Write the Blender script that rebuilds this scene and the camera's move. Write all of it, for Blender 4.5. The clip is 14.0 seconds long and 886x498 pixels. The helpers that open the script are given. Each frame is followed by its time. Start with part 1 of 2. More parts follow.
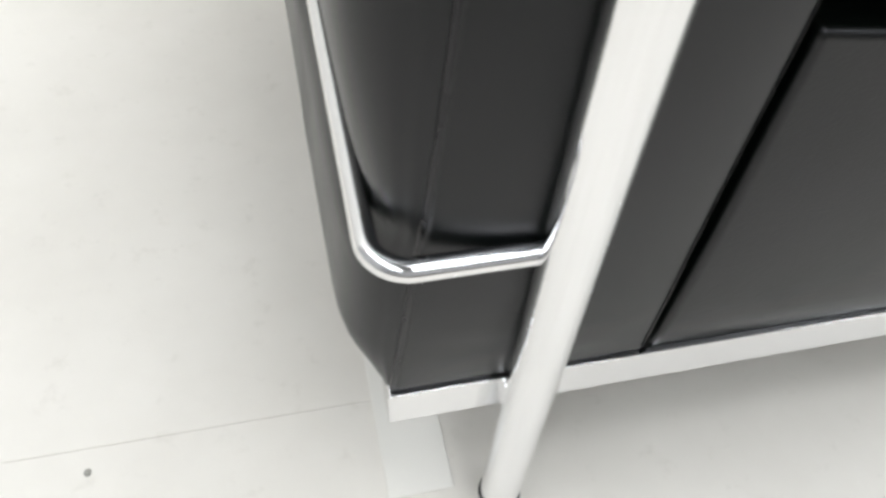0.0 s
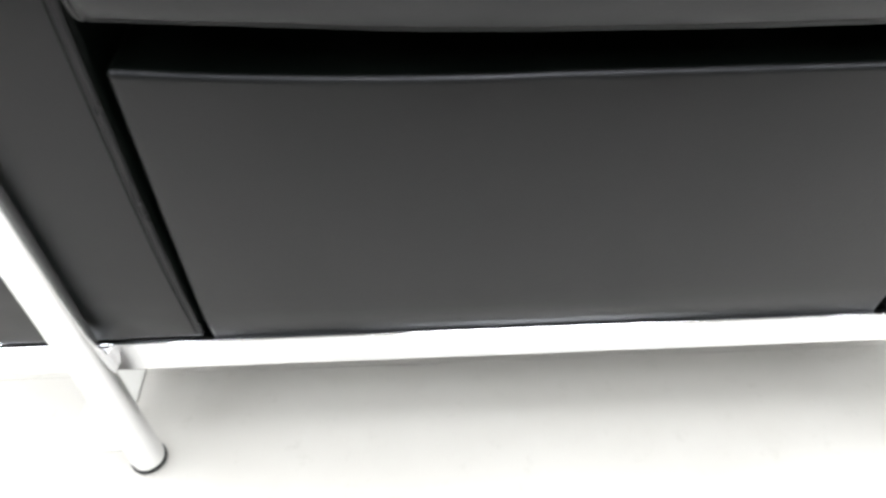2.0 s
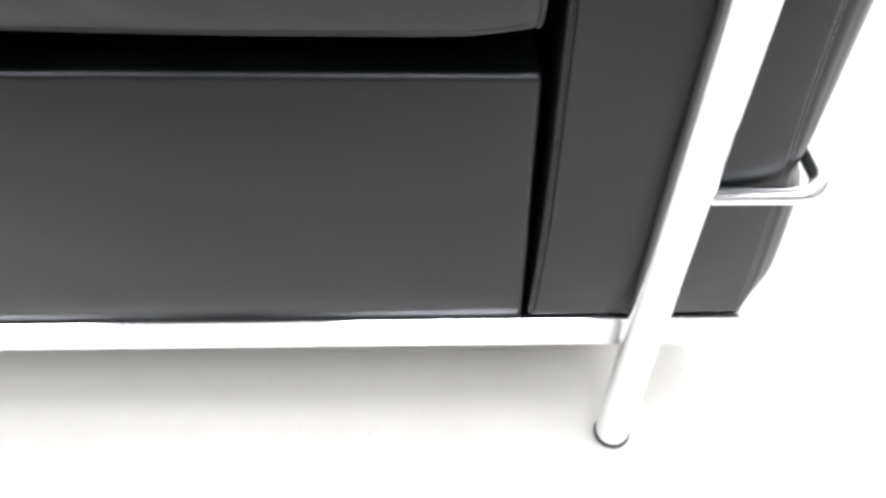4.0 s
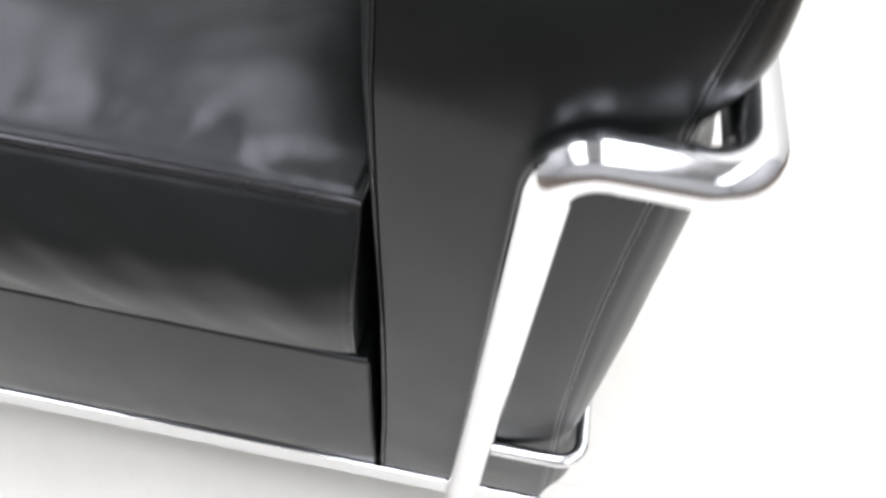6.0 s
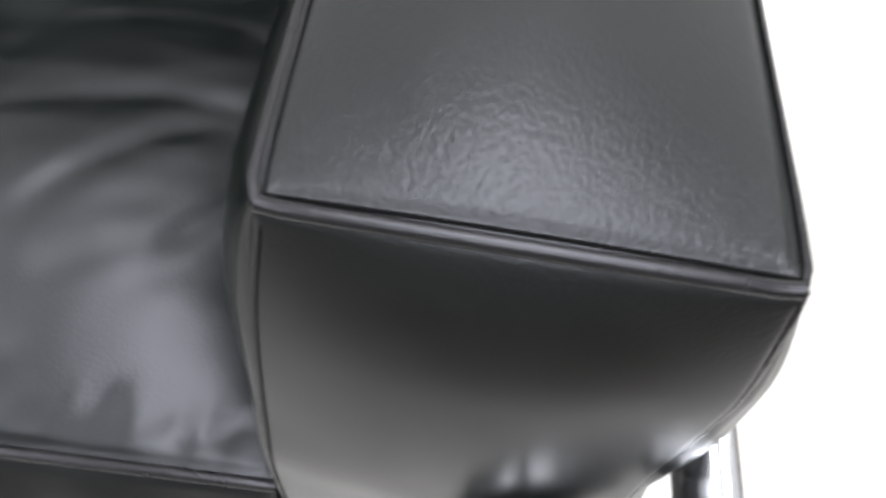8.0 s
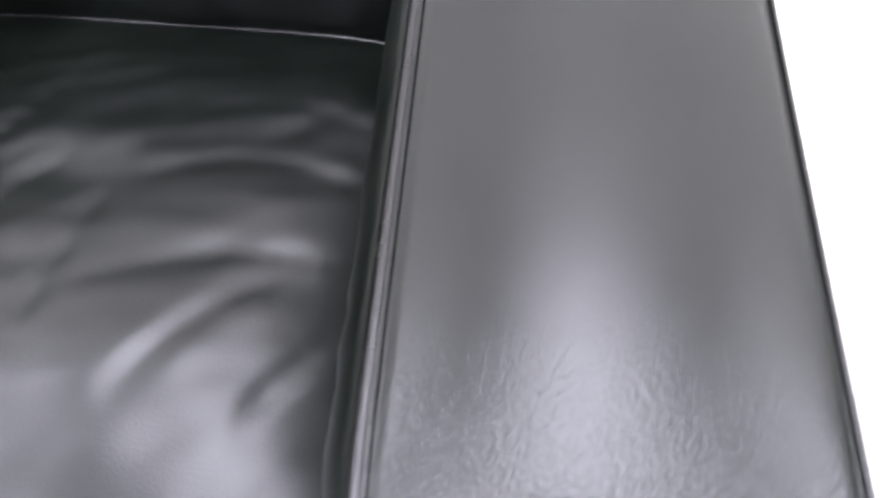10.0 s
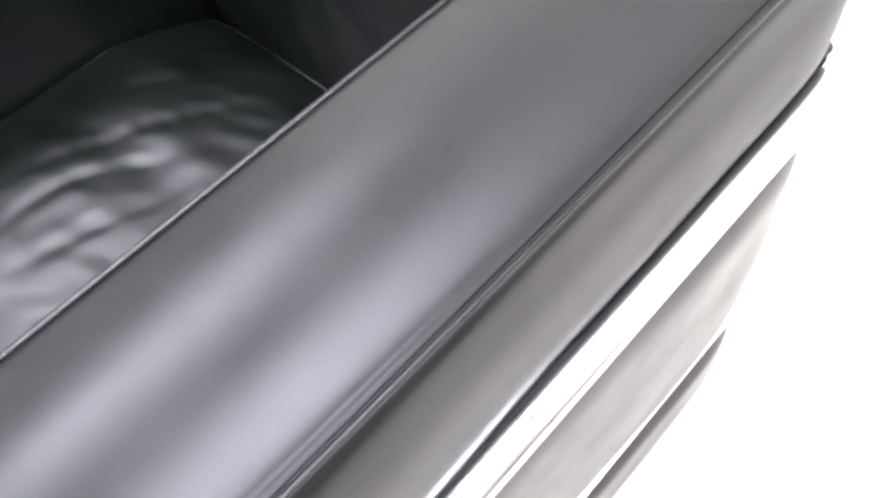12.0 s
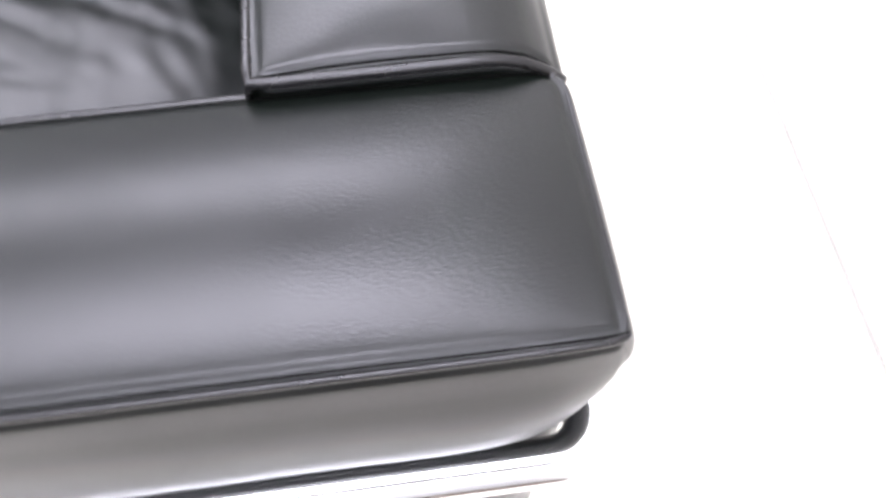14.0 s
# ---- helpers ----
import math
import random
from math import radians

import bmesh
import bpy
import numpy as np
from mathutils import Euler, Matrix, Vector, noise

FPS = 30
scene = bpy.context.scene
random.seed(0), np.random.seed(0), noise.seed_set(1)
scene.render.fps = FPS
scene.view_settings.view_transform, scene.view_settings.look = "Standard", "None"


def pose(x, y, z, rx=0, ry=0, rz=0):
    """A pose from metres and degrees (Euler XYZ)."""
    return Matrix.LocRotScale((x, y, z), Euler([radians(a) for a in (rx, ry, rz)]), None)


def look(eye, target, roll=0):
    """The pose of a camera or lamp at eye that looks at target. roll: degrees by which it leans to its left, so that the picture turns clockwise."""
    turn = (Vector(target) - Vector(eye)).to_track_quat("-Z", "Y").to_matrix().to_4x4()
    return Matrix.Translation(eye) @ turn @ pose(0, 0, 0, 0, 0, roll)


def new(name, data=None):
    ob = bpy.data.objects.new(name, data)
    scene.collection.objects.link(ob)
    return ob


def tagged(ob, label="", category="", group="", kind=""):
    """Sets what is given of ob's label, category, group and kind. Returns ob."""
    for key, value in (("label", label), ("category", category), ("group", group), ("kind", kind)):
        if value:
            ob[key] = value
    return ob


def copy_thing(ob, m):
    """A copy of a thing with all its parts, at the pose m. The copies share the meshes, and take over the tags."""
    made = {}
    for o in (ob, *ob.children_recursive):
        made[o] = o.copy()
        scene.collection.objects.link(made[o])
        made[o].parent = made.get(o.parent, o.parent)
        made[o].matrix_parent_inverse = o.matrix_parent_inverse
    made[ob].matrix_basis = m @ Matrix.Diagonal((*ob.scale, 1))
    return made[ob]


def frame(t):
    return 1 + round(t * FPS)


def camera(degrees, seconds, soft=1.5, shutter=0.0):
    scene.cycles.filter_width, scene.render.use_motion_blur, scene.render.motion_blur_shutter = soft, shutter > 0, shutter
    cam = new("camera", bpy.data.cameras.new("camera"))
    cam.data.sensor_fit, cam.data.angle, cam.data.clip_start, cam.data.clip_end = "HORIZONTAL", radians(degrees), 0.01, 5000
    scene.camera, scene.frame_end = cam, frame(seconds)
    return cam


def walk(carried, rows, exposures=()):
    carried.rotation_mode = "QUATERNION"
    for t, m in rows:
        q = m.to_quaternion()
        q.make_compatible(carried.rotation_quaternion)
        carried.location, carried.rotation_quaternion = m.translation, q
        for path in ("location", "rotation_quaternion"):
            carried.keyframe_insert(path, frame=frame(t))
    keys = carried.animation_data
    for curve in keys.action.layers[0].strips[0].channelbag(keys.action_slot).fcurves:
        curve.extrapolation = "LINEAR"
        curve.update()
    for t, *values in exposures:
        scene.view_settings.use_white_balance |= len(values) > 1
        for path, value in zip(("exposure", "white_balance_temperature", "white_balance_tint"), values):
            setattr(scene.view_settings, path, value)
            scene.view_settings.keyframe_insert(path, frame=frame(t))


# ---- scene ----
cam = camera(60.5, 14.0, soft=3.0, shutter=0.35)
PATH = [
    (0, (-0.3755, -0.1708, 0.4572), (-0.2867, 0.1280, 0.0662), 5.26),
    (0.5, (-0.3055, -0.2060, 0.4559), (-0.2501, 0.1214, 0.0821), 2.97),
    (1, (-0.2062, -0.2464, 0.4819), (-0.1903, 0.0928, 0.1149), 0.45),
    (1.5, (-0.1394, -0.2700, 0.5001), (-0.1355, 0.0734, 0.1367), -0.18),
    (2, (-0.0509, -0.2897, 0.5006), (-0.0602, 0.0551, 0.1387), -3.54),
    (2.5, (-0.0091, -0.2562, 0.4915), (-0.0214, 0.0684, 0.1114), -2.88),
    (3, (0.0551, -0.2642, 0.4966), (0.0513, 0.0587, 0.1149), -1.31),
    (3.5, (0.1104, -0.2878, 0.4957), (0.1115, 0.0495, 0.1266), -0.63),
    (5.8, (0.2554, -0.2376, 0.6982), (0.2418, 0.0645, 0.3000), 4.90),
    (6, (0.2595, -0.2098, 0.7356), (0.2354, 0.0801, 0.3289), 6.78),
    (6.5, (0.2790, -0.1690, 0.7704), (0.2243, 0.1079, 0.3577), 7.84),
    (6.8, (0.2973, -0.1479, 0.7842), (0.2135, 0.1216, 0.3712), 6.61),
    (7, (0.3101, -0.1315, 0.7920), (0.2235, 0.1333, 0.3768), 6.91),
    (7.5, (0.3117, -0.0964, 0.7902), (0.2440, 0.1715, 0.3736), 6.19),
    (8, (0.2464, -0.0631, 0.7861), (0.2619, 0.1958, 0.3587), 10.79),
    (8.2, (0.2120, -0.0646, 0.7899), (0.2590, 0.1886, 0.3618), 10.10),
    (8.5, (0.1674, -0.0646, 0.7919), (0.2480, 0.1802, 0.3635), 9.64),
    (9, (0.1255, -0.0461, 0.7988), (0.2386, 0.1778, 0.3662), 12.25),
    (11.3, (0.3893, 0.0825, 0.8791), (0.1973, 0.2630, 0.4542), -12.05),
    (11.5, (0.3921, 0.0958, 0.8771), (0.1972, 0.2870, 0.4583), -10.51),
    (12, (0.4421, 0.1760, 0.8944), (0.2211, 0.3376, 0.4760), -12.27),
    (12.5, (0.4663, 0.2474, 0.8846), (0.2093, 0.4052, 0.4858), -12.69),
    (13, (0.4440, 0.3140, 0.8859), (0.2002, 0.4612, 0.4749), -9.27),
    (13.5, (0.4235, 0.4020, 0.8990), (0.2080, 0.5138, 0.4616), -4.70),
    (14, (0.4220, 0.4970, 0.8973), (0.1945, 0.5245, 0.4566), -0.60),
]
walk(cam, [(t, look(eye, target, roll)) for t, eye, target, roll in PATH],
     exposures=[(0.0, -0.8, 6720, 7), (1.0, -0.76, 6720, 7), (1.5, -0.4, 6700, 7), (2.5, -0.08, 6650, 8), (3.5, 0.08, 6600, 9), (6.0, -0.42, 6600, 10), (7.0, -0.2, 6600, 10), (8.0, -0.1, 6600, 10), (8.5, 0.38, 6600, 14),
                (9.2, 0.8, 6600, 16), (11.3, 0.85, 6650, 16), (13.0, 0.87, 6650, 16), (14.0, 0.48, 6650, 16)])

# ---- world and light ----
world = bpy.data.worlds.new("world")
world.use_nodes = True
scene.world = world
bg = world.node_tree.nodes["Background"]
bg.inputs["Color"].default_value = (0.9, 0.95, 1.0, 1)
bg.inputs["Strength"].default_value = 0.3

CEILING = 3.0
LAMP_PLACES = [(x, y) for y in (0.1, -1.95) for x in (-1.85, 0.3, 2.45)]
LAMP_SIZE = (1.05, 1.8)


def area_lamp(name, at, sx, sy, power, colour):
    data = bpy.data.lights.new(name, "AREA")
    data.shape, data.size, data.size_y, data.energy, data.color = "RECTANGLE", sx, sy, power, colour
    ob = new(name, data)
    ob.location = at
    return ob


for lx, ly in LAMP_PLACES:
    area_lamp("ceiling_lamp_light", (lx, ly, CEILING - 0.075), LAMP_SIZE[0], LAMP_SIZE[1], 68 if ly > 0 else 50, (0.86, 0.91, 1.0))


# ---- materials ----
def node(tree, kind, **values):
    n = tree.nodes.new(kind)
    for key, v in values.items():
        if key in n.inputs:
            n.inputs[key].default_value = v
    return n


def material(name, colour, rough, metal=0.0):
    m = bpy.data.materials.new(name)
    m.use_nodes = True
    b = m.node_tree.nodes["Principled BSDF"]
    b.inputs["Base Color"].default_value = (*colour, 1)
    b.inputs["Roughness"].default_value = rough
    b.inputs["Metallic"].default_value = metal
    return m


def ramp(tree, fac, stops):
    r = tree.nodes.new("ShaderNodeValToRGB")
    r.color_ramp.elements[0].position, r.color_ramp.elements[0].color = stops[0][0], (*stops[0][1], 1)
    r.color_ramp.elements[1].position, r.color_ramp.elements[1].color = stops[1][0], (*stops[1][1], 1)
    tree.links.new(fac, r.inputs["Fac"])
    return r.outputs["Color"]


def leather(name, colour, rough, grain, relief, ends=False):
    """Black hide: pebbled grain, fine pores, soft creases, uneven polish."""
    m = material(name, colour, rough)
    t = m.node_tree
    b = t.nodes["Principled BSDF"]
    b.inputs["IOR"].default_value = 1.46
    b.inputs["Specular Tint"].default_value = (0.95, 0.93, 1.0, 1)
    co = t.nodes.new("ShaderNodeTexCoord").outputs["Object"]
    warp = node(t, "ShaderNodeTexNoise", Scale=60.0, Detail=2.0)
    t.links.new(co, warp.inputs["Vector"])
    mix = t.nodes.new("ShaderNodeMixRGB")
    mix.inputs["Fac"].default_value = 0.0025
    t.links.new(co, mix.inputs["Color1"])
    t.links.new(warp.outputs["Color"], mix.inputs["Color2"])
    cells = node(t, "ShaderNodeTexVoronoi", Scale=grain)
    cells.feature = "SMOOTH_F1"
    stretch = t.nodes.new("ShaderNodeVectorMath")
    stretch.operation = "MULTIPLY"
    stretch.inputs[1].default_value = (1.3, 0.5, 1.0) if ends else (1, 1, 1)
    t.links.new(mix.outputs["Color"], stretch.inputs[0])
    t.links.new(stretch.outputs["Vector"], cells.inputs["Vector"])
    pores = node(t, "ShaderNodeTexNoise", Scale=grain * 2.6, Detail=3.0)
    t.links.new(co, pores.inputs["Vector"])
    soft = node(t, "ShaderNodeTexNoise", Scale=14.0, Detail=4.0, Roughness=0.6)
    t.links.new(co, soft.inputs["Vector"])
    # polish and colour vary over the hide
    mr = t.nodes.new("ShaderNodeMapRange")
    mr.inputs["From Min"].default_value, mr.inputs["From Max"].default_value = 0.3, 0.7
    mr.inputs["To Min"].default_value, mr.inputs["To Max"].default_value = rough - 0.04, rough + 0.05
    t.links.new(soft.outputs["Fac"], mr.inputs["Value"])
    t.links.new(mr.outputs["Result"], b.inputs["Roughness"])
    dark = tuple(c * 0.75 for c in colour)
    light = tuple(c * 1.3 for c in colour)
    t.links.new(ramp(t, soft.outputs["Fac"], [(0.3, dark), (0.75, light)]), b.inputs["Base Color"])
    b1 = node(t, "ShaderNodeBump", Strength=relief, Distance=0.0006)
    b1.invert = True
    t.links.new(cells.outputs["Distance"], b1.inputs["Height"])
    if ends:
        # the hide is coarser at both ends of the arm, worn smooth between
        y = t.nodes.new("ShaderNodeSeparateXYZ")
        t.links.new(co, y.inputs["Vector"])
        c = t.nodes.new("ShaderNodeValToRGB")
        c.color_ramp.elements[0].position, c.color_ramp.elements[0].color = 0.05, (relief, relief, relief, 1)
        c.color_ramp.elements[1].position, c.color_ramp.elements[1].color = 0.105, (0.06, 0.06, 0.06, 1)
        for at, v in ((0.42, 0.06), (0.52, relief * 0.6)):
            c.color_ramp.elements.new(at).color = (v, v, v, 1)
        t.links.new(y.outputs["Y"], c.inputs["Fac"])
        top = t.nodes.new("ShaderNodeMapRange")
        top.inputs["From Min"].default_value, top.inputs["From Max"].default_value, top.inputs["To Min"].default_value = 0.615, 0.645, 0.05
        t.links.new(y.outputs["Z"], top.inputs["Value"])
        both = t.nodes.new("ShaderNodeMath")
        both.operation = "MULTIPLY"
        t.links.new(c.outputs["Color"], both.inputs[0])
        t.links.new(top.outputs["Result"], both.inputs[1])
        t.links.new(both.outputs["Value"], b1.inputs["Strength"])
    b2 = node(t, "ShaderNodeBump", Strength=0.12, Distance=0.0003)
    t.links.new(pores.outputs["Fac"], b2.inputs["Height"])
    t.links.new(b1.outputs["Normal"], b2.inputs["Normal"])
    b3 = node(t, "ShaderNodeBump", Strength=0.02, Distance=0.003)
    t.links.new(soft.outputs["Fac"], b3.inputs["Height"])
    t.links.new(b2.outputs["Normal"], b3.inputs["Normal"])
    t.links.new(b3.outputs["Normal"], b.inputs["Normal"])
    return m


def chrome_material():
    m = material("chrome", (0.84, 0.84, 0.85), 0.06, 1.0)
    t = m.node_tree
    b = t.nodes["Principled BSDF"]
    co = t.nodes.new("ShaderNodeTexCoord").outputs["Object"]
    n = node(t, "ShaderNodeTexNoise", Scale=90.0, Detail=4.0)
    t.links.new(co, n.inputs["Vector"])
    mr = t.nodes.new("ShaderNodeMapRange")
    mr.inputs["To Min"].default_value, mr.inputs["To Max"].default_value = 0.08, 0.17
    t.links.new(n.outputs["Fac"], mr.inputs["Value"])
    t.links.new(mr.outputs["Result"], b.inputs["Roughness"])
    return m


def floor_material():
    """White-painted boards: cloudy gloss, faint grey scuffs and dust."""
    m = material("white_floor_paint", (0.8, 0.79, 0.76), 0.4)
    t = m.node_tree
    b = t.nodes["Principled BSDF"]
    co = t.nodes.new("ShaderNodeTexCoord").outputs["Object"]
    big = node(t, "ShaderNodeTexNoise", Scale=3.5, Detail=5.0, Roughness=0.65)
    t.links.new(co, big.inputs["Vector"])
    fine = node(t, "ShaderNodeTexNoise", Scale=45.0, Detail=5.0, Roughness=0.7)
    t.links.new(co, fine.inputs["Vector"])
    c1 = ramp(t, big.outputs["Fac"], [(0.3, (0.60, 0.57, 0.52)), (0.65, (0.67, 0.64, 0.59))])
    c2 = ramp(t, fine.outputs["Fac"], [(0.28, (0.86, 0.855, 0.84)), (0.42, (1, 1, 1))])
    mul = t.nodes.new("ShaderNodeMixRGB")
    mul.blend_type = "MULTIPLY"
    mul.inputs["Fac"].default_value = 0.6
    t.links.new(c1, mul.inputs["Color1"])
    t.links.new(c2, mul.inputs["Color2"])
    t.links.new(mul.outputs["Color"], b.inputs["Base Color"])
    mr = t.nodes.new("ShaderNodeMapRange")
    mr.inputs["To Min"].default_value, mr.inputs["To Max"].default_value = 0.3, 0.6
    t.links.new(big.outputs["Fac"], mr.inputs["Value"])
    t.links.new(mr.outputs["Result"], b.inputs["Roughness"])
    bump = node(t, "ShaderNodeBump", Strength=0.1, Distance=0.001)
    t.links.new(fine.outputs["Fac"], bump.inputs["Height"])
    t.links.new(bump.outputs["Normal"], b.inputs["Normal"])
    return m


LEATHER = leather("black_leather", (0.0018, 0.0030, 0.0021), 0.35, 700.0, 0.10)
GRAINED = leather("grained_black_leather", (0.0018, 0.0030, 0.0021), 0.32, 900.0, 0.30, True)
WELT = leather("black_leather_welt", (0.005, 0.005, 0.005), 0.28, 600.0, 0.1)
# near-black and dull: the shade in the seam groove is put into this colour
SEAM_SHADE = material("seam_groove_shade", (0.0015, 0.0015, 0.0015), 0.95)
SEAM_SHADE.node_tree.nodes["Principled BSDF"].inputs["Specular IOR Level"].default_value = 0.1
CHROME = chrome_material()
FLOOR = floor_material()
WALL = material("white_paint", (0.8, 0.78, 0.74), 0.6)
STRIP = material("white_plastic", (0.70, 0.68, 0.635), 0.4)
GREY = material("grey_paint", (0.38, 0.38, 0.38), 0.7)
FILLER = material("grey_filler", (0.3, 0.29, 0.275), 0.8)
CEIL = material("ceiling_paint", (0.36, 0.36, 0.36), 0.8)
# made-up dark ground, there only for the leather and chrome to reflect
DARK_GROUND = material("dark_brown_ground", (0.085, 0.062, 0.048), 0.95)
GAP_BLACK = material("gap_black", (0.006, 0.006, 0.006), 0.9)
RUBBER = material("black_rubber", (0.01, 0.01, 0.01), 0.6)
SPECK = material("grey_dirt", (0.3, 0.29, 0.26), 0.8)
LAMP_GLASS = material("lamp_diffuser", (0.9, 0.9, 0.9), 0.5)
LAMP_GLASS.node_tree.nodes["Principled BSDF"].inputs["Emission Color"].default_value = (0.95, 0.97, 1.0, 1)
LAMP_GLASS.node_tree.nodes["Principled BSDF"].inputs["Emission Strength"].default_value = 2.0


# ---- building helpers ----
def part(name, bm, mat, parent=None, label="", smooth=True, sharp=50):
    me = bpy.data.meshes.new(name)
    bm.normal_update()
    if smooth:
        for e in bm.edges:
            if len(e.link_faces) == 2 and e.calc_face_angle(0) > radians(sharp):
                e.smooth = False
    bm.to_mesh(me)
    bm.free()
    me.materials.append(mat)
    if smooth:
        me.polygons.foreach_set("use_smooth", [True] * len(me.polygons))
    ob = new(name, me)
    ob.parent = parent
    return tagged(ob, label)


def box(x0, x1, y0, y1, z0, z1, bevel=0.0, seg=2):
    bm = bmesh.new()
    bmesh.ops.create_cube(bm, size=1)
    bmesh.ops.transform(bm, matrix=Matrix.Translation(((x0 + x1) / 2, (y0 + y1) / 2, (z0 + z1) / 2)) @ Matrix.Diagonal((x1 - x0, y1 - y0, z1 - z0, 1)), verts=bm.verts)
    if bevel:
        bmesh.ops.bevel(bm, geom=list(bm.edges), offset=bevel, segments=seg, affect="EDGES", profile=0.5)
    return bm


def sweep(points, radius, sides=28, closed=False, caps=True):
    """A tube along a line of points, with a steady frame."""
    bm = bmesh.new()
    pts = [Vector(p) for p in points]
    n = len(pts)
    rings = []
    normal = None
    for i, p in enumerate(pts):
        a = pts[(i - 1) % n] if closed or i > 0 else p
        b = pts[(i + 1) % n] if closed or i < n - 1 else p
        d = (b - a).normalized()
        if normal is None:
            normal = d.orthogonal().normalized()
        normal = (normal - d * normal.dot(d)).normalized()
        side = d.cross(normal)
        r = radius(i / max(1, n - 1)) if callable(radius) else radius
        rings.append([bm.verts.new(p + r * (math.cos(2 * math.pi * k / sides) * normal + math.sin(2 * math.pi * k / sides) * side)) for k in range(sides)])
    for i in range(n if closed else n - 1):
        r0, r1 = rings[i], rings[(i + 1) % n]
        for k in range(sides):
            bm.faces.new((r0[k], r0[(k + 1) % sides], r1[(k + 1) % sides], r1[k]))
    if not closed and caps:
        bm.faces.new(rings[0][::-1])
        bm.faces.new(rings[-1])
    return bm


def lathe(profile, at, sides=32):
    """A turned thing: (radius, height) pairs round a vertical line."""
    return sweep([(at[0], at[1], at[2] + h) for _, h in profile], lambda s: profile[round(s * (len(profile) - 1))][0], sides)


def rounded(corners, radius, seg=8):
    """A line through corners, with its corners rounded."""
    c = [Vector(p) for p in corners]
    out = []
    for i, p in enumerate(c):
        if i in (0, len(c) - 1):
            out.append(p)
            continue
        a, b = (c[i - 1] - p), (c[i + 1] - p)
        u, v = a.normalized(), b.normalized()
        ang = u.angle(v)
        cut = min(radius / math.tan(ang / 2), a.length * 0.48, b.length * 0.48)
        rad = cut * math.tan(ang / 2)
        centre = p + (u + v).normalized() * (rad / math.sin(ang / 2))
        s, e = p + u * cut - centre, p + v * cut - centre
        out += [centre + s.lerp(e, k / seg).normalized() * rad for k in range(seg + 1)]
    return out


def table(z, rows):
    """The value at z of a smooth line through (z, value) rows that never overshoots them."""
    if z <= rows[0][0]:
        return rows[0][1]
    if z >= rows[-1][0]:
        return rows[-1][1]
    k = next(i for i in range(len(rows) - 1) if z <= rows[i + 1][0])
    rise = [(b[1] - a[1]) / (b[0] - a[0]) for a, b in zip(rows, rows[1:])]

    def slope(i):
        if i == 0 or i == len(rows) - 1:
            return rise[0 if i == 0 else -1]
        a, b = rise[i - 1], rise[i]
        return 0.0 if a * b <= 0 else 2 * a * b / (a + b)

    (a, u), (b, v) = rows[k], rows[k + 1]
    w = b - a
    t = (z - a) / w
    return u * (1 + 2 * t) * (1 - t) ** 2 + w * slope(k) * t * (1 - t) ** 2 + v * t * t * (3 - 2 * t) - w * slope(k + 1) * t * t * (1 - t)


class Cushion:
    """A stuffed box with tight rounded edges. frame(u) lays the unit box into the world; puff gives each face's bulge."""

    def __init__(self, size, edge, frame_of, puff, relief=None, groove=0.0, grooved=(0, 1, 2)):
        self.groove, self.grooved = groove, grooved
        self.half, self.edge, self.frame_of, self.puff, self.relief = Vector(size) / 2, edge, frame_of, puff, relief

    def at(self, q):
        h, e = self.half, self.edge
        p = Vector([q[a] * h[a] for a in range(3)])
        inner = Vector([max(-h[a] + e, min(h[a] - e, p[a])) for a in range(3)])
        d = p - inner
        if d.length > 1e-9:
            p = inner + d.normalized() * min(e, max(abs(d[0]), abs(d[1]), abs(d[2])))
        if self.groove:
            near = sorted((1 - abs(q[a])) * h[a] for a in range(3))
            face = max(range(3), key=lambda a: abs(q[a]))
            if near[0] < 1e-6 and face in self.grooved:
                p[face] -= math.copysign(self.groove * math.exp(-((near[1] - 0.0046) / 0.0016) ** 2), q[face])
        out = self.frame_of(Vector([p[a] / h[a] for a in range(3)]))
        out = out + self.puff(q, out)
        return out + self.relief(q, out) if self.relief else out

    def ticks(self, a, step):
        h, e = self.half[a], self.edge
        near = [0, 0.25, 0.5, 0.75, 1.0, 1.25, 1.5, 1.8, 2.4, 3.2]
        low = [-h + e * k for k in near if e * k < h * 0.6]
        span = -2 * low[-1]
        n = max(2, int(round(span / step)))
        mid = [low[-1] + span * k / n for k in range(1, n)]
        full = low + mid + [-x for x in low[::-1]]
        return [x / h for x in full]

    def mesh(self, step):
        bm = bmesh.new()
        seen = {}
        ticks = [self.ticks(a, step) for a in range(3)]

        def vert(idx):
            if idx not in seen:
                seen[idx] = bm.verts.new(self.at([ticks[a][idx[a]] for a in range(3)]))
            return seen[idx]

        for a in range(3):
            b, c = (a + 1) % 3, (a + 2) % 3
            for side in (0, len(ticks[a]) - 1):
                for i in range(len(ticks[b]) - 1):
                    for j in range(len(ticks[c]) - 1):
                        quad = []
                        for di, dj in ((0, 0), (1, 0), (1, 1), (0, 1)):
                            idx = [0, 0, 0]
                            idx[a], idx[b], idx[c] = side, i + di, j + dj
                            quad.append(vert(tuple(idx)))
                        bm.faces.new(quad if side else quad[::-1])
        return bm

    def edge_line(self, corners, step=0.008, out=0.0006):
        """A line along the box's edges from corner to corner, a little outside the hide."""
        pts = []
        for a, b in zip(corners, corners[1:]):
            a, b = Vector(a), Vector(b)
            length = sum(abs(b[k] - a[k]) * self.half[k] for k in range(3))
            n = max(2, int(length / step))
            for k in range(n):
                pts.append(a.lerp(b, k / n))
        pts.append(Vector(corners[-1]))
        centre = self.frame_of(Vector((0, 0, 0)))
        return [self.at(q) + (self.at(q) - centre).normalized() * out for q in pts]


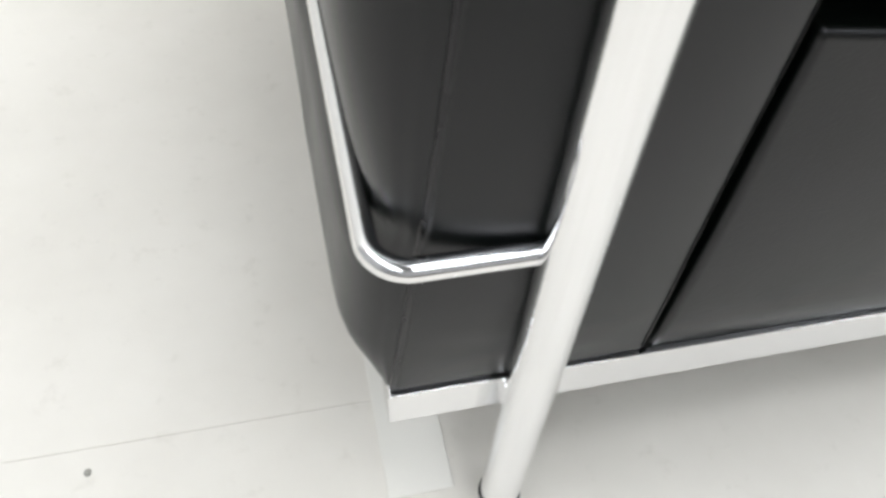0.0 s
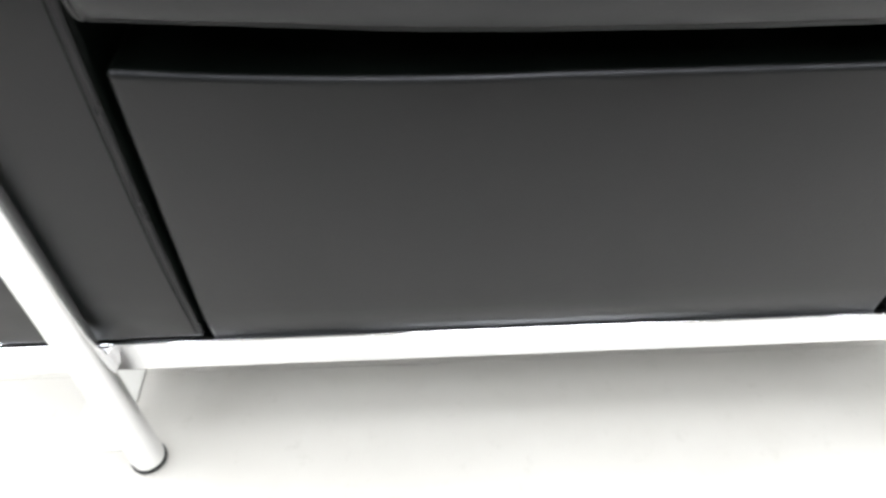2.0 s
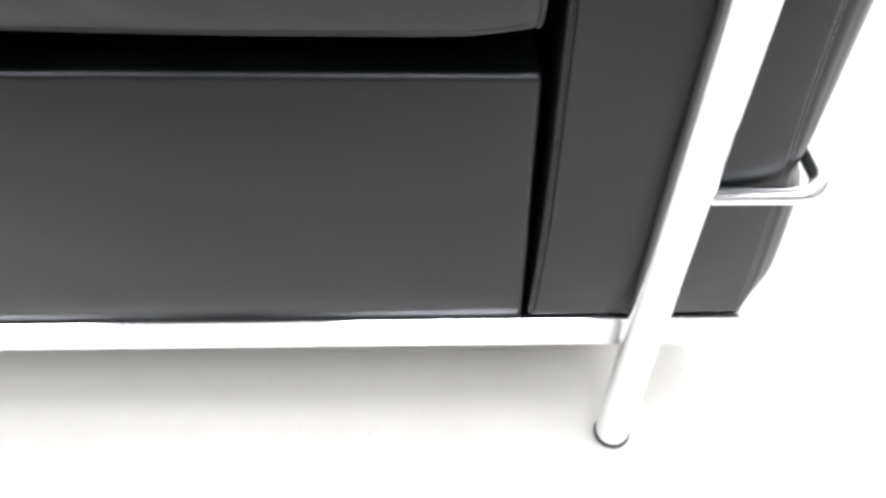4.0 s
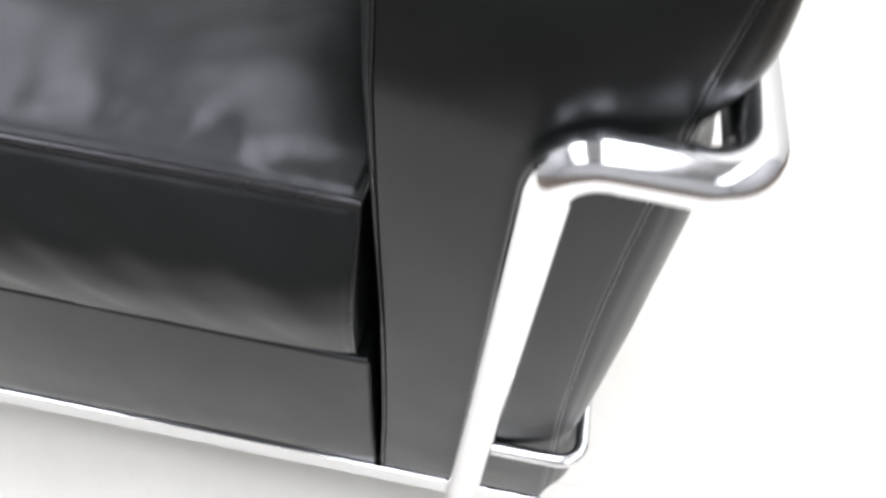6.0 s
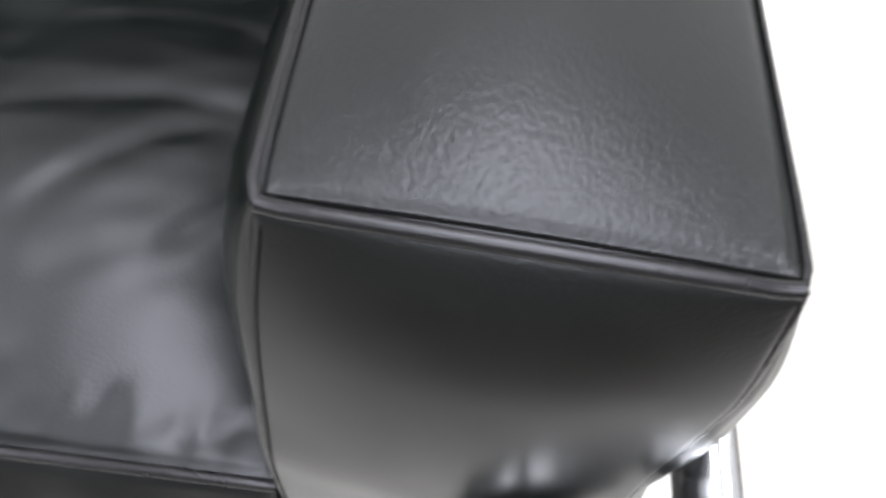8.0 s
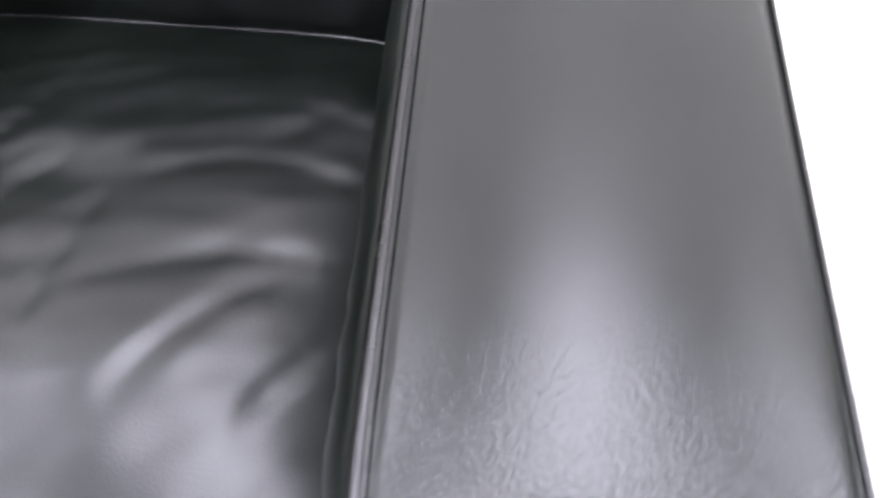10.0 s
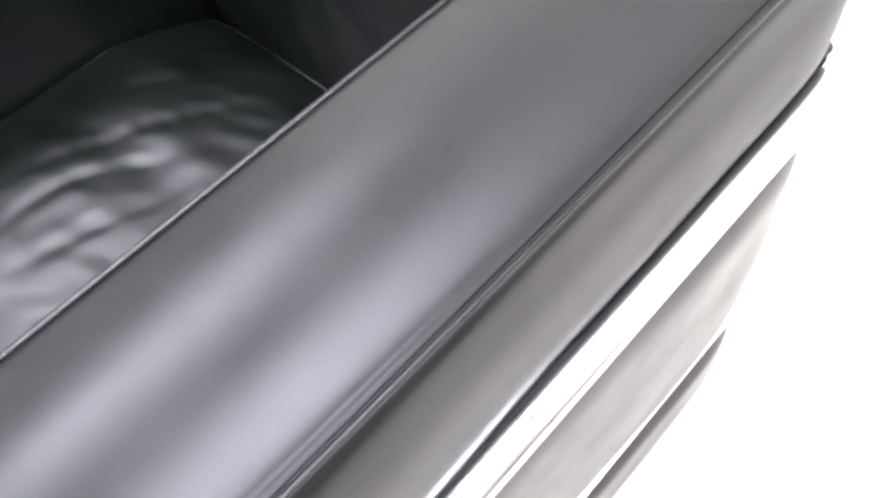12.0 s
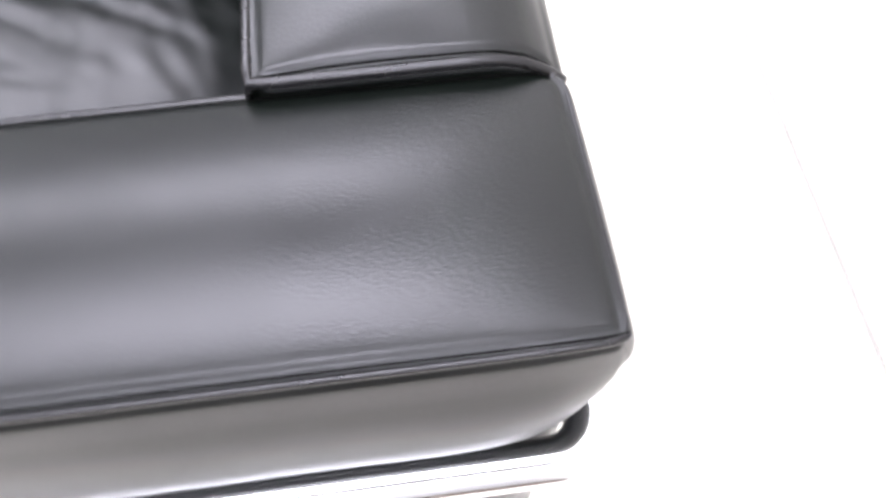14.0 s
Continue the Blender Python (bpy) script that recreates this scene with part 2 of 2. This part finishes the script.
def bump_shape(v):
    return max(0.0, 1 - v * v)


# ---- the room ----
floor = tagged(new("floor"), "white painted floor of large boards with faint scuffs", "floor", kind="structure")
part("added_ground", box(-3, 3.4, -3.4, 1.2, -0.1, -0.03), DARK_GROUND, floor, "unseen dark brown ground, added to darken reflections in leather and chrome", smooth=False)
# the boards end out of view, where the dark ground takes over in reflections
JOINT_X = [-3.0, -1.2, 1.24]
JOINT_Y = [-0.85, 0.062, 1.066]
for x0, x1 in zip(JOINT_X, JOINT_X[1:]):
    for y0, y1 in zip(JOINT_Y, JOINT_Y[1:]):
        part("floor_board", box(x0 + 0.0001, x1 - 0.0001, y0 + 0.0001, y1 - 0.0001, -0.03, 0, 0.0002, 1), FLOOR, floor, smooth=False)
part("floor_strip", box(-0.346, -0.305, -0.006, 0.30, 0.0001, 0.0014, 0.0003, 1), STRIP, floor, "narrow glossy white strip", smooth=False)
part("joint_filler", box(-3, 3.4, 1.0663, 1.0717, -0.03, 0.0003), FILLER, floor, "thin grey joint line", smooth=False)
# south, east and west walls are unseen additions, grey to keep the leather's reflections dark
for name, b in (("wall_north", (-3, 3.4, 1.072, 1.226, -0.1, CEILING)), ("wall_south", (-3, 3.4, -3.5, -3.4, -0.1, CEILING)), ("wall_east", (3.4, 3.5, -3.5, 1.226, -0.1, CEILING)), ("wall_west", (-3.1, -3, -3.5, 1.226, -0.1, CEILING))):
    tagged(part(name, box(*b), WALL if name == "wall_north" else GREY, smooth=False), "plain white painted wall" if name == "wall_north" else "unseen plain grey wall, added to close the room", "wall", kind="structure")
# unseen ceiling, grey so that less bounced light returns
tagged(part("ceiling", box(-3.1, 3.5, -3.5, 1.226, CEILING, CEILING + 0.1), CEIL, smooth=False), "unseen plain grey ceiling, added to close the room", "ceiling", kind="structure")

first = None
for lx, ly in LAMP_PLACES:
    sx, sy = LAMP_SIZE
    if first is None:
        first = tagged(new("ceiling_lamp"), "flat white ceiling lamp with bright diffuser", "ceiling lamp", "ceiling lamps")
        part("housing", box(-sx / 2 - 0.03, sx / 2 + 0.03, -sy / 2 - 0.03, sy / 2 + 0.03, -0.06, 0, 0.004), WALL, first, smooth=False)
        part("diffuser", box(-sx / 2, sx / 2, -sy / 2, sy / 2, -0.07, -0.0601), LAMP_GLASS, first, smooth=False)
        first.location = (lx, ly, CEILING)
    else:
        copy_thing(first, pose(lx, ly, CEILING))

# ---- the armchair: chrome frame ----
XL, YL, RAD = 0.280, -0.0158, 0.0118
ZR, ZB = 0.1228, 0.0955
ZT, XT, YBACK = 0.536, 0.3530, 0.577
ZROD, XROD, RROD = 0.2374, 0.3535, 0.0049
chair = tagged(new("armchair"), "black leather armchair with chrome tube frame on white floor", "armchair")

ring = rounded([(-XL, YL, 0.44), (-XL, YL, ZT), (-XT, YL, ZT), (-XT, YBACK, ZT), (XT, YBACK, ZT), (XT, YL, ZT), (XL, YL, ZT), (XL, YL, 0.44)], 0.021, 12)
part("upper_frame", sweep(ring, RAD, 36, caps=False), CHROME, chair, "bent chrome tube ring")


def leg(name, x, y, top):
    ob = part(name, sweep([(x, y, top), (x, y, 0.0085)], RAD, 36, caps=True), CHROME, chair)
    part("washer", lathe([(0.0126, 0.0056), (0.0128, 0.0066), (0.0128, 0.0084), (0.0124, 0.0092)], (x, y, 0)), RUBBER, ob, "thin black rubber washer")
    part("glide", lathe([(0.0102, 0.0), (0.0116, 0.0012), (0.012, 0.004), (0.0114, 0.0062), (0.009, 0.0068)], (x, y, 0)), CHROME, ob, "round chrome glide")
    return ob


for s in (-1, 1):
    leg("front_leg", s * XL, YL, 0.4402)
    leg("back_leg", s * XL, YBACK, ZT)
    rod = rounded([(s * (XL + 0.006), -0.0105, ZROD), (s * XROD, -0.0105, ZROD), (s * XROD, YBACK, ZROD), (s * (XL + 0.006), YBACK, ZROD)], 0.016, 8)
    part("lower_rod", sweep(rod, RROD, 20), CHROME, chair, "thin bent chrome rod")
part("front_rail", box(-0.345, 0.345, -0.001, 0.003, ZB, ZR, 0.0007), CHROME, chair, smooth=False)
part("back_rail", box(-0.345, 0.345, 0.573, 0.577, ZB, ZR, 0.0007), CHROME, chair, smooth=False)
for s in (-1, 1):
    part("side_rail", box(s * 0.343 - 0.002, s * 0.343 + 0.002, 0.003, 0.573, ZB, ZR, 0.0007), CHROME, chair, smooth=False)
    part("rail_bracket", box(s * XL - 0.007, s * XL + 0.007, YL + 0.004, -0.001, ZB + 0.004, ZR - 0.004, 0.001), CHROME, chair, smooth=False)


def welt(cushion, corners, owner, radius=0.0016, label="stitched leather piping", out=0.0006):
    return part("piping", sweep(cushion.edge_line(corners, out=out), radius, 12), WELT, owner, label)


def seam(cushion, a, b, axis, owner, inset=0.0042, radius=0.0007):
    """A dark line for the thread and the shade of its groove, beside an edge from corner a to corner b, on the face
    across the given axis.
    """
    a, b = list(a), list(b)
    for c in (a, b):
        c[axis] *= 1 - inset / cushion.half[axis]
    return part("seam_shade_line", sweep(cushion.edge_line([a, b], out=0.0001), radius, 8), SEAM_SHADE, owner, "stitched seam, its groove's shade drawn as a dark line")


# added black panel, stops the bright floor from showing between the cushions
part("gap_panel", box(-0.340, 0.340, 0.0045, 0.5715, 0.0985, 0.1035, 0.001, 1), GAP_BLACK, chair, "unseen black panel, added to close the gaps below the cushions")

# ---- base cushion ----
BZ0, BZ1 = 0.104, 0.306


def base_frame(u):
    z = BZ0 + (u[2] + 1) / 2 * (BZ1 - BZ0)
    y = table(z, [(BZ0, 0.0045), (ZR, 0.0040), (ZR + 0.008, 0.0012), (0.15, 0.0005), (0.2, 0.0), (BZ1, 0.002)]) + (u[1] + 1) / 2 * 0.53
    return Vector((u[0] * table(z, [(BZ0, 0.2085), (BZ1, 0.2045)]), y, z))


def base_puff(q, p):
    kx, ky, kz = bump_shape(q[0]), bump_shape(q[1]), bump_shape(q[2])
    return Vector((0.002 * ky * kz * q[0], 0.006 * kx ** 0.6 * kz * q[1] * min(1.0, max(0.0, (p.z - ZR) / 0.02)) if q[1] < 0 else 0, (0.004 * kx * ky + 0.012 * max(0.0, -q[0]) ** 2 - 0.004 * max(0.0, q[0])) * max(0, q[2])))


base = Cushion((0.41, 0.53, BZ1 - BZ0), 0.0035, base_frame, base_puff)
part("base_cushion", base.mesh(0.012), LEATHER, chair, "smooth black leather base cushion")

# ---- seat cushion ----
SZ0, SZ1, SY0, SY1 = 0.324, 0.450, 0.012, 0.420
CREASES = [
    ((0.170, 0.257), (0.100, 0.288), (0.029, 0.249), 0.0036, 0.007),
    ((0.168, 0.203), (0.085, 0.210), (0.030, 0.175), 0.0036, 0.007),
    ((0.141, 0.195), (0.091, 0.171), (0.063, 0.114), 0.0055, 0.008),
    ((0.165, 0.155), (0.137, 0.130), (0.127, 0.108), 0.0045, 0.007),
    ((0.179, 0.041), (0.174, 0.033), (0.168, 0.024), 0.0035, 0.006),
    ((0.161, 0.309), (0.098, 0.338), (0.043, 0.299), 0.0030, 0.008),
    ((-0.024, 0.361), (-0.073, 0.253), (-0.090, 0.166), 0.0045, 0.010),
    ((-0.005, 0.277), (-0.065, 0.208), (-0.043, 0.146), 0.0045, 0.009),
    ((0.022, 0.260), (0.009, 0.199), (0.003, 0.139), 0.0040, 0.009),
    ((-0.069, 0.369), (-0.103, 0.317), (-0.124, 0.282), 0.0040, 0.010),
    ((-0.196, 0.220), (-0.119, 0.214), (-0.074, 0.259), 0.0040, 0.010),
    ((-0.159, 0.121), (-0.085, 0.151), (-0.031, 0.133), 0.0030, 0.010),
    ((0.109, 0.351), (0.052, 0.369), (0.009, 0.339), 0.0040, 0.010),
]


def crease_depth(x, y):
    total = 0.0
    for a, b, c, depth, width in CREASES:
        best = 1e9
        for k in range(13):
            s = k / 12
            px = (1 - s) ** 2 * a[0] + 2 * s * (1 - s) * b[0] + s * s * c[0]
            py = (1 - s) ** 2 * a[1] + 2 * s * (1 - s) * b[1] + s * s * c[1]
            d = (px - x) ** 2 + (py - y) ** 2
            if d < best:
                best, fade = d, min(1.0, 4 * s * (1 - s) + 0.25)
        total += depth * fade * (math.exp(-best / (0.85 * width) ** 2) - 0.22 * math.exp(-best / (2.6 * width) ** 2))
    return total * table(y, [(0.15, 0.60), (0.24, 0.45), (0.30, 0.5)])


def seat_frame(u):
    z = SZ0 + (u[2] + 1) / 2 * (SZ1 - SZ0)
    y0 = table(z, [(SZ0, -0.0095), (0.345, -0.0145), (0.372, -0.016), (0.40, -0.0115), (0.42, -0.003), (SZ1, SY0)])
    y = y0 + (u[1] + 1) / 2 * (SY1 - y0)
    return Vector((u[0] * table(y, [(0.01, 0.2005), (0.09, 0.2065), (0.43, 0.2065)]), y, z))


CROWN = [(0.012, 0.0), (0.022, 0.0062), (0.035, 0.0115), (0.06, 0.0195), (0.085, 0.0262), (0.11, 0.0302), (0.128, 0.0310), (0.16, 0.0280), (0.22, 0.0180), (0.30, 0.0030), (0.36, -0.012), (0.42, -0.038)]


def seat_puff(q, p):
    kx, ky, kz = 1 - abs(q[0]) ** 2.4, bump_shape(q[1]), bump_shape(q[2])
    rise = table(p.y, CROWN)
    top = (rise if rise < 0 else rise * kx) - 0.019 * abs(q[0]) ** 5 * min(1.0, max(0.0, (p.y - 0.03) / 0.08))
    lift = table(q[0], [(-1, 0.022), (-0.65, 0.016), (-0.3, 0.010), (0, 0.007), (0.45, 0.004), (0.82, 0.003), (1, 0.007)])
    return Vector((0.001 * ky * kz * q[0], 0.006 * kx * kz * min(0, q[1]), top * max(0, q[2]) + lift * ((1 - q[2]) / 2) ** 2))


def seat_relief(q, p):
    v = Vector((0, 0, 0))
    if q[2] > 0.97:
        k = min(1.0, (1 - abs(q[0])) * 8) * min(1.0, (1 - abs(q[1])) * 12)
        n = noise.noise(Vector((p.x * 9 + p.y * 5, p.y * 22 - p.x * 6, 3.1))) * table(p.y, [(0.06, 0.0010), (0.15, 0.0018), (0.25, 0.0035)]) + noise.noise(Vector((p.x * 30, p.y * 55 - p.x * 20, 7.7))) * 0.0012
        v.z = k * (n - crease_depth(p.x, p.y))
        front = math.exp(-((p.y - 0.028) / 0.018) ** 2)
        v.z += k * front * (0.0030 * noise.noise(Vector((p.x * 62, p.y * 16, 1.3))) + 0.0016 * noise.noise(Vector((p.x * 140, p.y * 60, 4.3))))
    elif q[1] < -0.97:
        k = bump_shape(q[2]) * min(1.0, (1 - abs(q[0])) * 8)
        v.y = k * (0.0032 * noise.noise(Vector((p.x * 24 + p.z * 22, p.z * 7, 5.0))) + 0.0007 * noise.noise(Vector((p.x * 60 + p.z * 50, p.z * 20, 9.0))))
    return v


seat = Cushion((0.401, 0.42, SZ1 - SZ0), 0.006, seat_frame, seat_puff, seat_relief, 0.001)
seat_ob = part("seat_cushion", seat.mesh(0.0055), LEATHER, chair, "soft creased black leather seat cushion")
welt(seat, [(-1, -1, 1), (1, -1, 1)], seat_ob, 0.0028, out=0.0012)
welt(seat, [(-1, 1, 1), (1, 1, 1)], seat_ob, 0.0015)
for s in (-1, 1):
    welt(seat, [(s, -1, 1), (s, 1, 1)], seat_ob, 0.0012)
for s in (-1, 1):
    welt(seat, [(s, -1, 1), (s, -1, -1)], seat_ob, 0.0013)

# ---- arm cushions ----
AZ0, AZ1 = ZR + 0.0006, 0.640
INNER = [(AZ0, 0.2105), (0.22, 0.2125), (0.32, 0.2115), (0.45, 0.207), (0.54, 0.204), (0.60, 0.2025), (AZ1, 0.2055)]
OUTER = [(AZ0, 0.345), (0.21, 0.338), (0.30, 0.330), (0.42, 0.3255), (0.50, 0.3265), (0.545, 0.3285), (0.58, 0.333), (0.61, 0.3365), (AZ1, 0.335)]
FRONT = [(AZ0, 0.001), (0.2, -0.001), (0.48, 0.000), (0.53, 0.0015), (0.56, 0.0085), (0.60, 0.019), (AZ1, 0.030)]
REAR = [(AZ0, 0.568), (0.25, 0.570), (0.42, 0.572), (0.535, 0.573), (0.585, 0.581), (0.615, 0.583), (AZ1, 0.577)]
TURN = [(AZ0, 0.018), (0.55, 0.019), (0.585, 0.012), (0.61, 0.007), (AZ1, 0.006)]
SIDE = [(AZ0, 0.004), (0.16, 0.023), (ZROD - 0.02, 0.0225), (ZROD, 0.0135), (ZROD + 0.02, 0.019), (0.30, 0.024), (0.40, 0.029), (0.47, 0.028), (ZT - 0.022, 0.020), (ZT, 0.0090), (ZT + 0.012, 0.0180), (ZT + 0.020, 0.0184), (0.58, 0.0135), (0.60, 0.0085), (0.615, 0.0050), (0.63, 0.0025), (AZ1, 0.0003)]
SWELL = [(AZ0, 0.0), (0.2, 0.003), (0.45, 0.003), (0.56, 0.006), (0.602, 0.0115), (0.622, 0.010), (AZ1, 0.001)]


def round_corner(x, y, x0, x1, y0, y1, turn):
    """The arm's plan with its rear corners rounded, the inner one more."""
    xm, ym = (x0 + x1) / 2, (y0 + y1) / 2
    rad = (0.014 if x < xm else turn) if y > ym else 0.004
    dx = min(0.0, x - x0 - rad) + max(0.0, x - x1 + rad)
    dy = min(0.0, y - y0 - rad) + max(0.0, y - y1 + rad)
    if dx and dy:
        k = max(abs(dx), abs(dy)) / math.hypot(dx, dy)
        x, y = x - dx + dx * k, y - dy + dy * k
    return x, y


def arm_frame(s):
    def frame_at(u):
        z = AZ0 + (u[2] + 1) / 2 * (AZ1 - AZ0)
        w = (s * u[0] + 1) / 2
        v = (u[1] + 1) / 2
        outer = table(z, OUTER) + 0.65 * v * table(z, [(AZ0, 0.0), (0.22, 0.010), (0.34, 0.017), (0.46, 0.015), (0.52, 0.004), (0.56, -0.002), (0.61, -0.004), (AZ1, 0.0)])
        x = table(z, INNER) * (1 - w) + outer * w
        y0, y1 = table(z, FRONT) - 0.007 * w * table(z, [(0.54, 0.0), (0.60, 1.0)]), table(z, REAR)
        x, y = round_corner(x, y0 * (1 - v) + y1 * v, table(z, INNER), outer, y0, y1, table(z, TURN))
        # the front outer corner is pulled up a little
        return Vector((s * x, y, z + 0.006 * w * (1 - v) ** 3 * table(z, [(0.57, 0.0), (AZ1, 1.0)])))
    return frame_at


def arm_puff(s):
    def puff(q, p):
        w = s * q[0]
        ky = 1 - abs(q[1]) ** (24 if q[1] < 0 else 12)
        kx = bump_shape(q[0])
        ends = 1.1 * math.exp(-(q[1] + 1) / 0.38) + 0.75 * math.exp(-(1 - q[1]) / 0.3)
        front = 0.011 * ends * table(p.z, [(0.525, 0.0), (0.545, 0.3), (0.56, 0.85), (0.585, 1.0), (0.61, 0.85 if q[1] < 0 else 0.55), (0.628, 0.5 if q[1] < 0 else 0.25), (AZ1, 0.1)])
        loose = 0.006 * math.exp(-(q[1] + 1) / 0.6) * table(p.z, [(0.25, 0), (0.32, 1), (0.44, 1), (0.52, 0)]) if s < 0 else 0
        side = (table(p.z, SIDE) + front + loose) * ky * max(0, w) - table(p.z, SWELL) * ky * max(0, -w)
        up = 0.5 + 0.5 * math.tanh((p.z - 0.533) / 0.022)
        near = math.exp(-((p.z - ZT) / 0.016) ** 2)
        fore = (0.0055 + (0.0045 if q[1] < 0 else -0.003) * up * (1 - 0.25 * near)) * kx * (1 - q[2] ** 10)
        return Vector((s * side, fore * q[1], 0.013 * (1 - q[0] ** 2 if w < 0 else 1 - 0.8 * w ** 2 - 0.2 * w ** 8) * (1 - q[1] ** 8) * max(0, q[2])))
    return puff


def ky_end(v):
    return 1 - abs(v) ** 14


def arm_relief(s):
    def relief(q, p):
        n = noise.noise(Vector((p.x * 14, p.y * 9, p.z * 14 + s)))
        low = math.exp(-((p.z - AZ0 - 0.02) / 0.03) ** 2)
        fold = noise.noise(Vector((p.x * 40 + s, p.y * 22, p.z * 70)))
        pull = math.exp(-((p.z - ZT - 0.012) / 0.02) ** 2) * noise.noise(Vector((p.x * 70, p.y * 20, p.z * 25 + s)))
        inside = bump_shape(q[0]) * bump_shape(q[2]) if abs(q[1]) > 0.97 else (1 - q[1] ** 4) * (1 - q[2] ** 4)
        side = 1 if abs(q[0]) > 0.97 and abs(q[1]) < 0.98 else 0
        v = Vector((0, 0, 0))
        if side:
            tuck = math.exp(-((p.z - 0.612) / 0.016) ** 2) * noise.noise(Vector((s, p.y * 75, p.z * 14)))
            v.x = q[0] * (inside * (0.0016 * n + 0.002 * low * fold) + (0.0011 * tuck * ky_end(q[1]) if s * q[0] < 0 else 0))
        elif abs(q[1]) > 0.97:
            v.y = -abs(q[1]) * inside * (0.0012 * n + 0.003 * low * fold + 0.0011 * pull) * (1 if q[1] < 0 else -1)
        return v
    return relief


for s in (-1, 1):
    arm = Cushion((0.13, 0.56, AZ1 - AZ0), 0.0045, arm_frame(s), arm_puff(s), arm_relief(s), 0.0012, (0, 2))
    arm_ob = part("arm_cushion", arm.mesh(0.0065), GRAINED, chair, "plump black leather arm cushion with piped edges")
    for x in (-1, 1):
        welt(arm, [(x, -1, 1), (x, 1, 1)], arm_ob, 0.0021 if x == -s else 0.0015, out=-0.0003)
        for y in (-1, 1):
            welt(arm, [(x, y, 1), (x, y, -1)], arm_ob, 0.0014 if x == -s else 0.002, out=-0.0002)
    for y in (-1, 1):
        welt(arm, [(-1, y, 1), (1, y, 1)], arm_ob, 0.0024 if y < 0 else 0.0014, out=-0.0004)
    seam(arm, (-1, -1, 1), (1, -1, 1), 1, arm_ob)
    for x in (-1, 1):
        seam(arm, (x, -1, 1), (x, 1, 1), 0, arm_ob, 0.0042 if x == -s else 0.0030, 0.0005)
    seam(arm, (-s, -1, 1), (-s, 1, 1), 2, arm_ob)
    seam(arm, (-s, -1, 1), (-s, -1, -1), 0, arm_ob, radius=0.0004)

# ---- back cushion ----
KZ0, KZ1, KY0, KY1 = 0.304, 0.652, 0.440, 0.580


def back_frame(u):
    z = KZ0 + (u[2] + 1) / 2 * (KZ1 - KZ0)
    y0 = table(z, [(KZ0, 0.434), (0.5, 0.430), (KZ1, KY0)])
    v = (u[1] + 1) / 2
    drop = 0.022 * max(0.0, (v - 0.72) / 0.28) ** 2.2 * max(0.0, u[2])
    return Vector((u[0] * table(z, [(KZ0, 0.2), (0.6, 0.203), (KZ1, 0.210)]), y0 + v * (KY1 - y0), z - drop))


def back_puff(q, p):
    kx, ky, kz = 1 - q[0] ** 4, bump_shape(q[1]), 1 - q[2] ** 4
    return Vector((0, 0.012 * kx * kz * q[1], 0.012 * kx ** 0.5 * ky * max(0, q[2])))


def back_relief(q, p):
    n = noise.noise(Vector((p.x * 20, p.y * 26, p.z * 16))) + 0.5 * noise.noise(Vector((p.x * 55, p.y * 60, p.z * 40)))
    k = min(1.0, (1 - abs(q[0])) * 8)
    if q[2] > 0.97:
        return Vector((0, 0, 0.003 * n * k * bump_shape(q[1])))
    if abs(q[1]) > 0.97:
        return Vector((0, 0.003 * n * k * bump_shape(q[2]), 0))
    return Vector((0, 0, 0))


back = Cushion((0.41, 0.105, KZ1 - KZ0), 0.005, back_frame, back_puff, back_relief, 0.0018)
back_ob = part("back_cushion", back.mesh(0.009), LEATHER, chair, "padded black leather back cushion with piped edges")
welt(back, [(-1, 1, 1), (-1, -1, 1), (1, -1, 1), (1, 1, 1)], back_ob, 0.0026, out=0.0)
for s in (-1, 1):
    seam(back, (s, -1, 1), (s, 1, 1), 0, back_ob)
for s in (-1, 1):
    welt(back, [(s, -1, 1), (s, -1, -1)], back_ob, 0.0018)

# ---- small things on the floor ----
bm = bmesh.new()
bmesh.ops.create_icosphere(bm, subdivisions=2, radius=0.0022, matrix=Matrix.Translation((-0.522, 0.046, 0.0006)) @ Matrix.Diagonal((1, 1.2, 0.35, 1)))
tagged(part("dirt_speck", bm, SPECK), "small grey speck of dirt on the floor", "dirt")
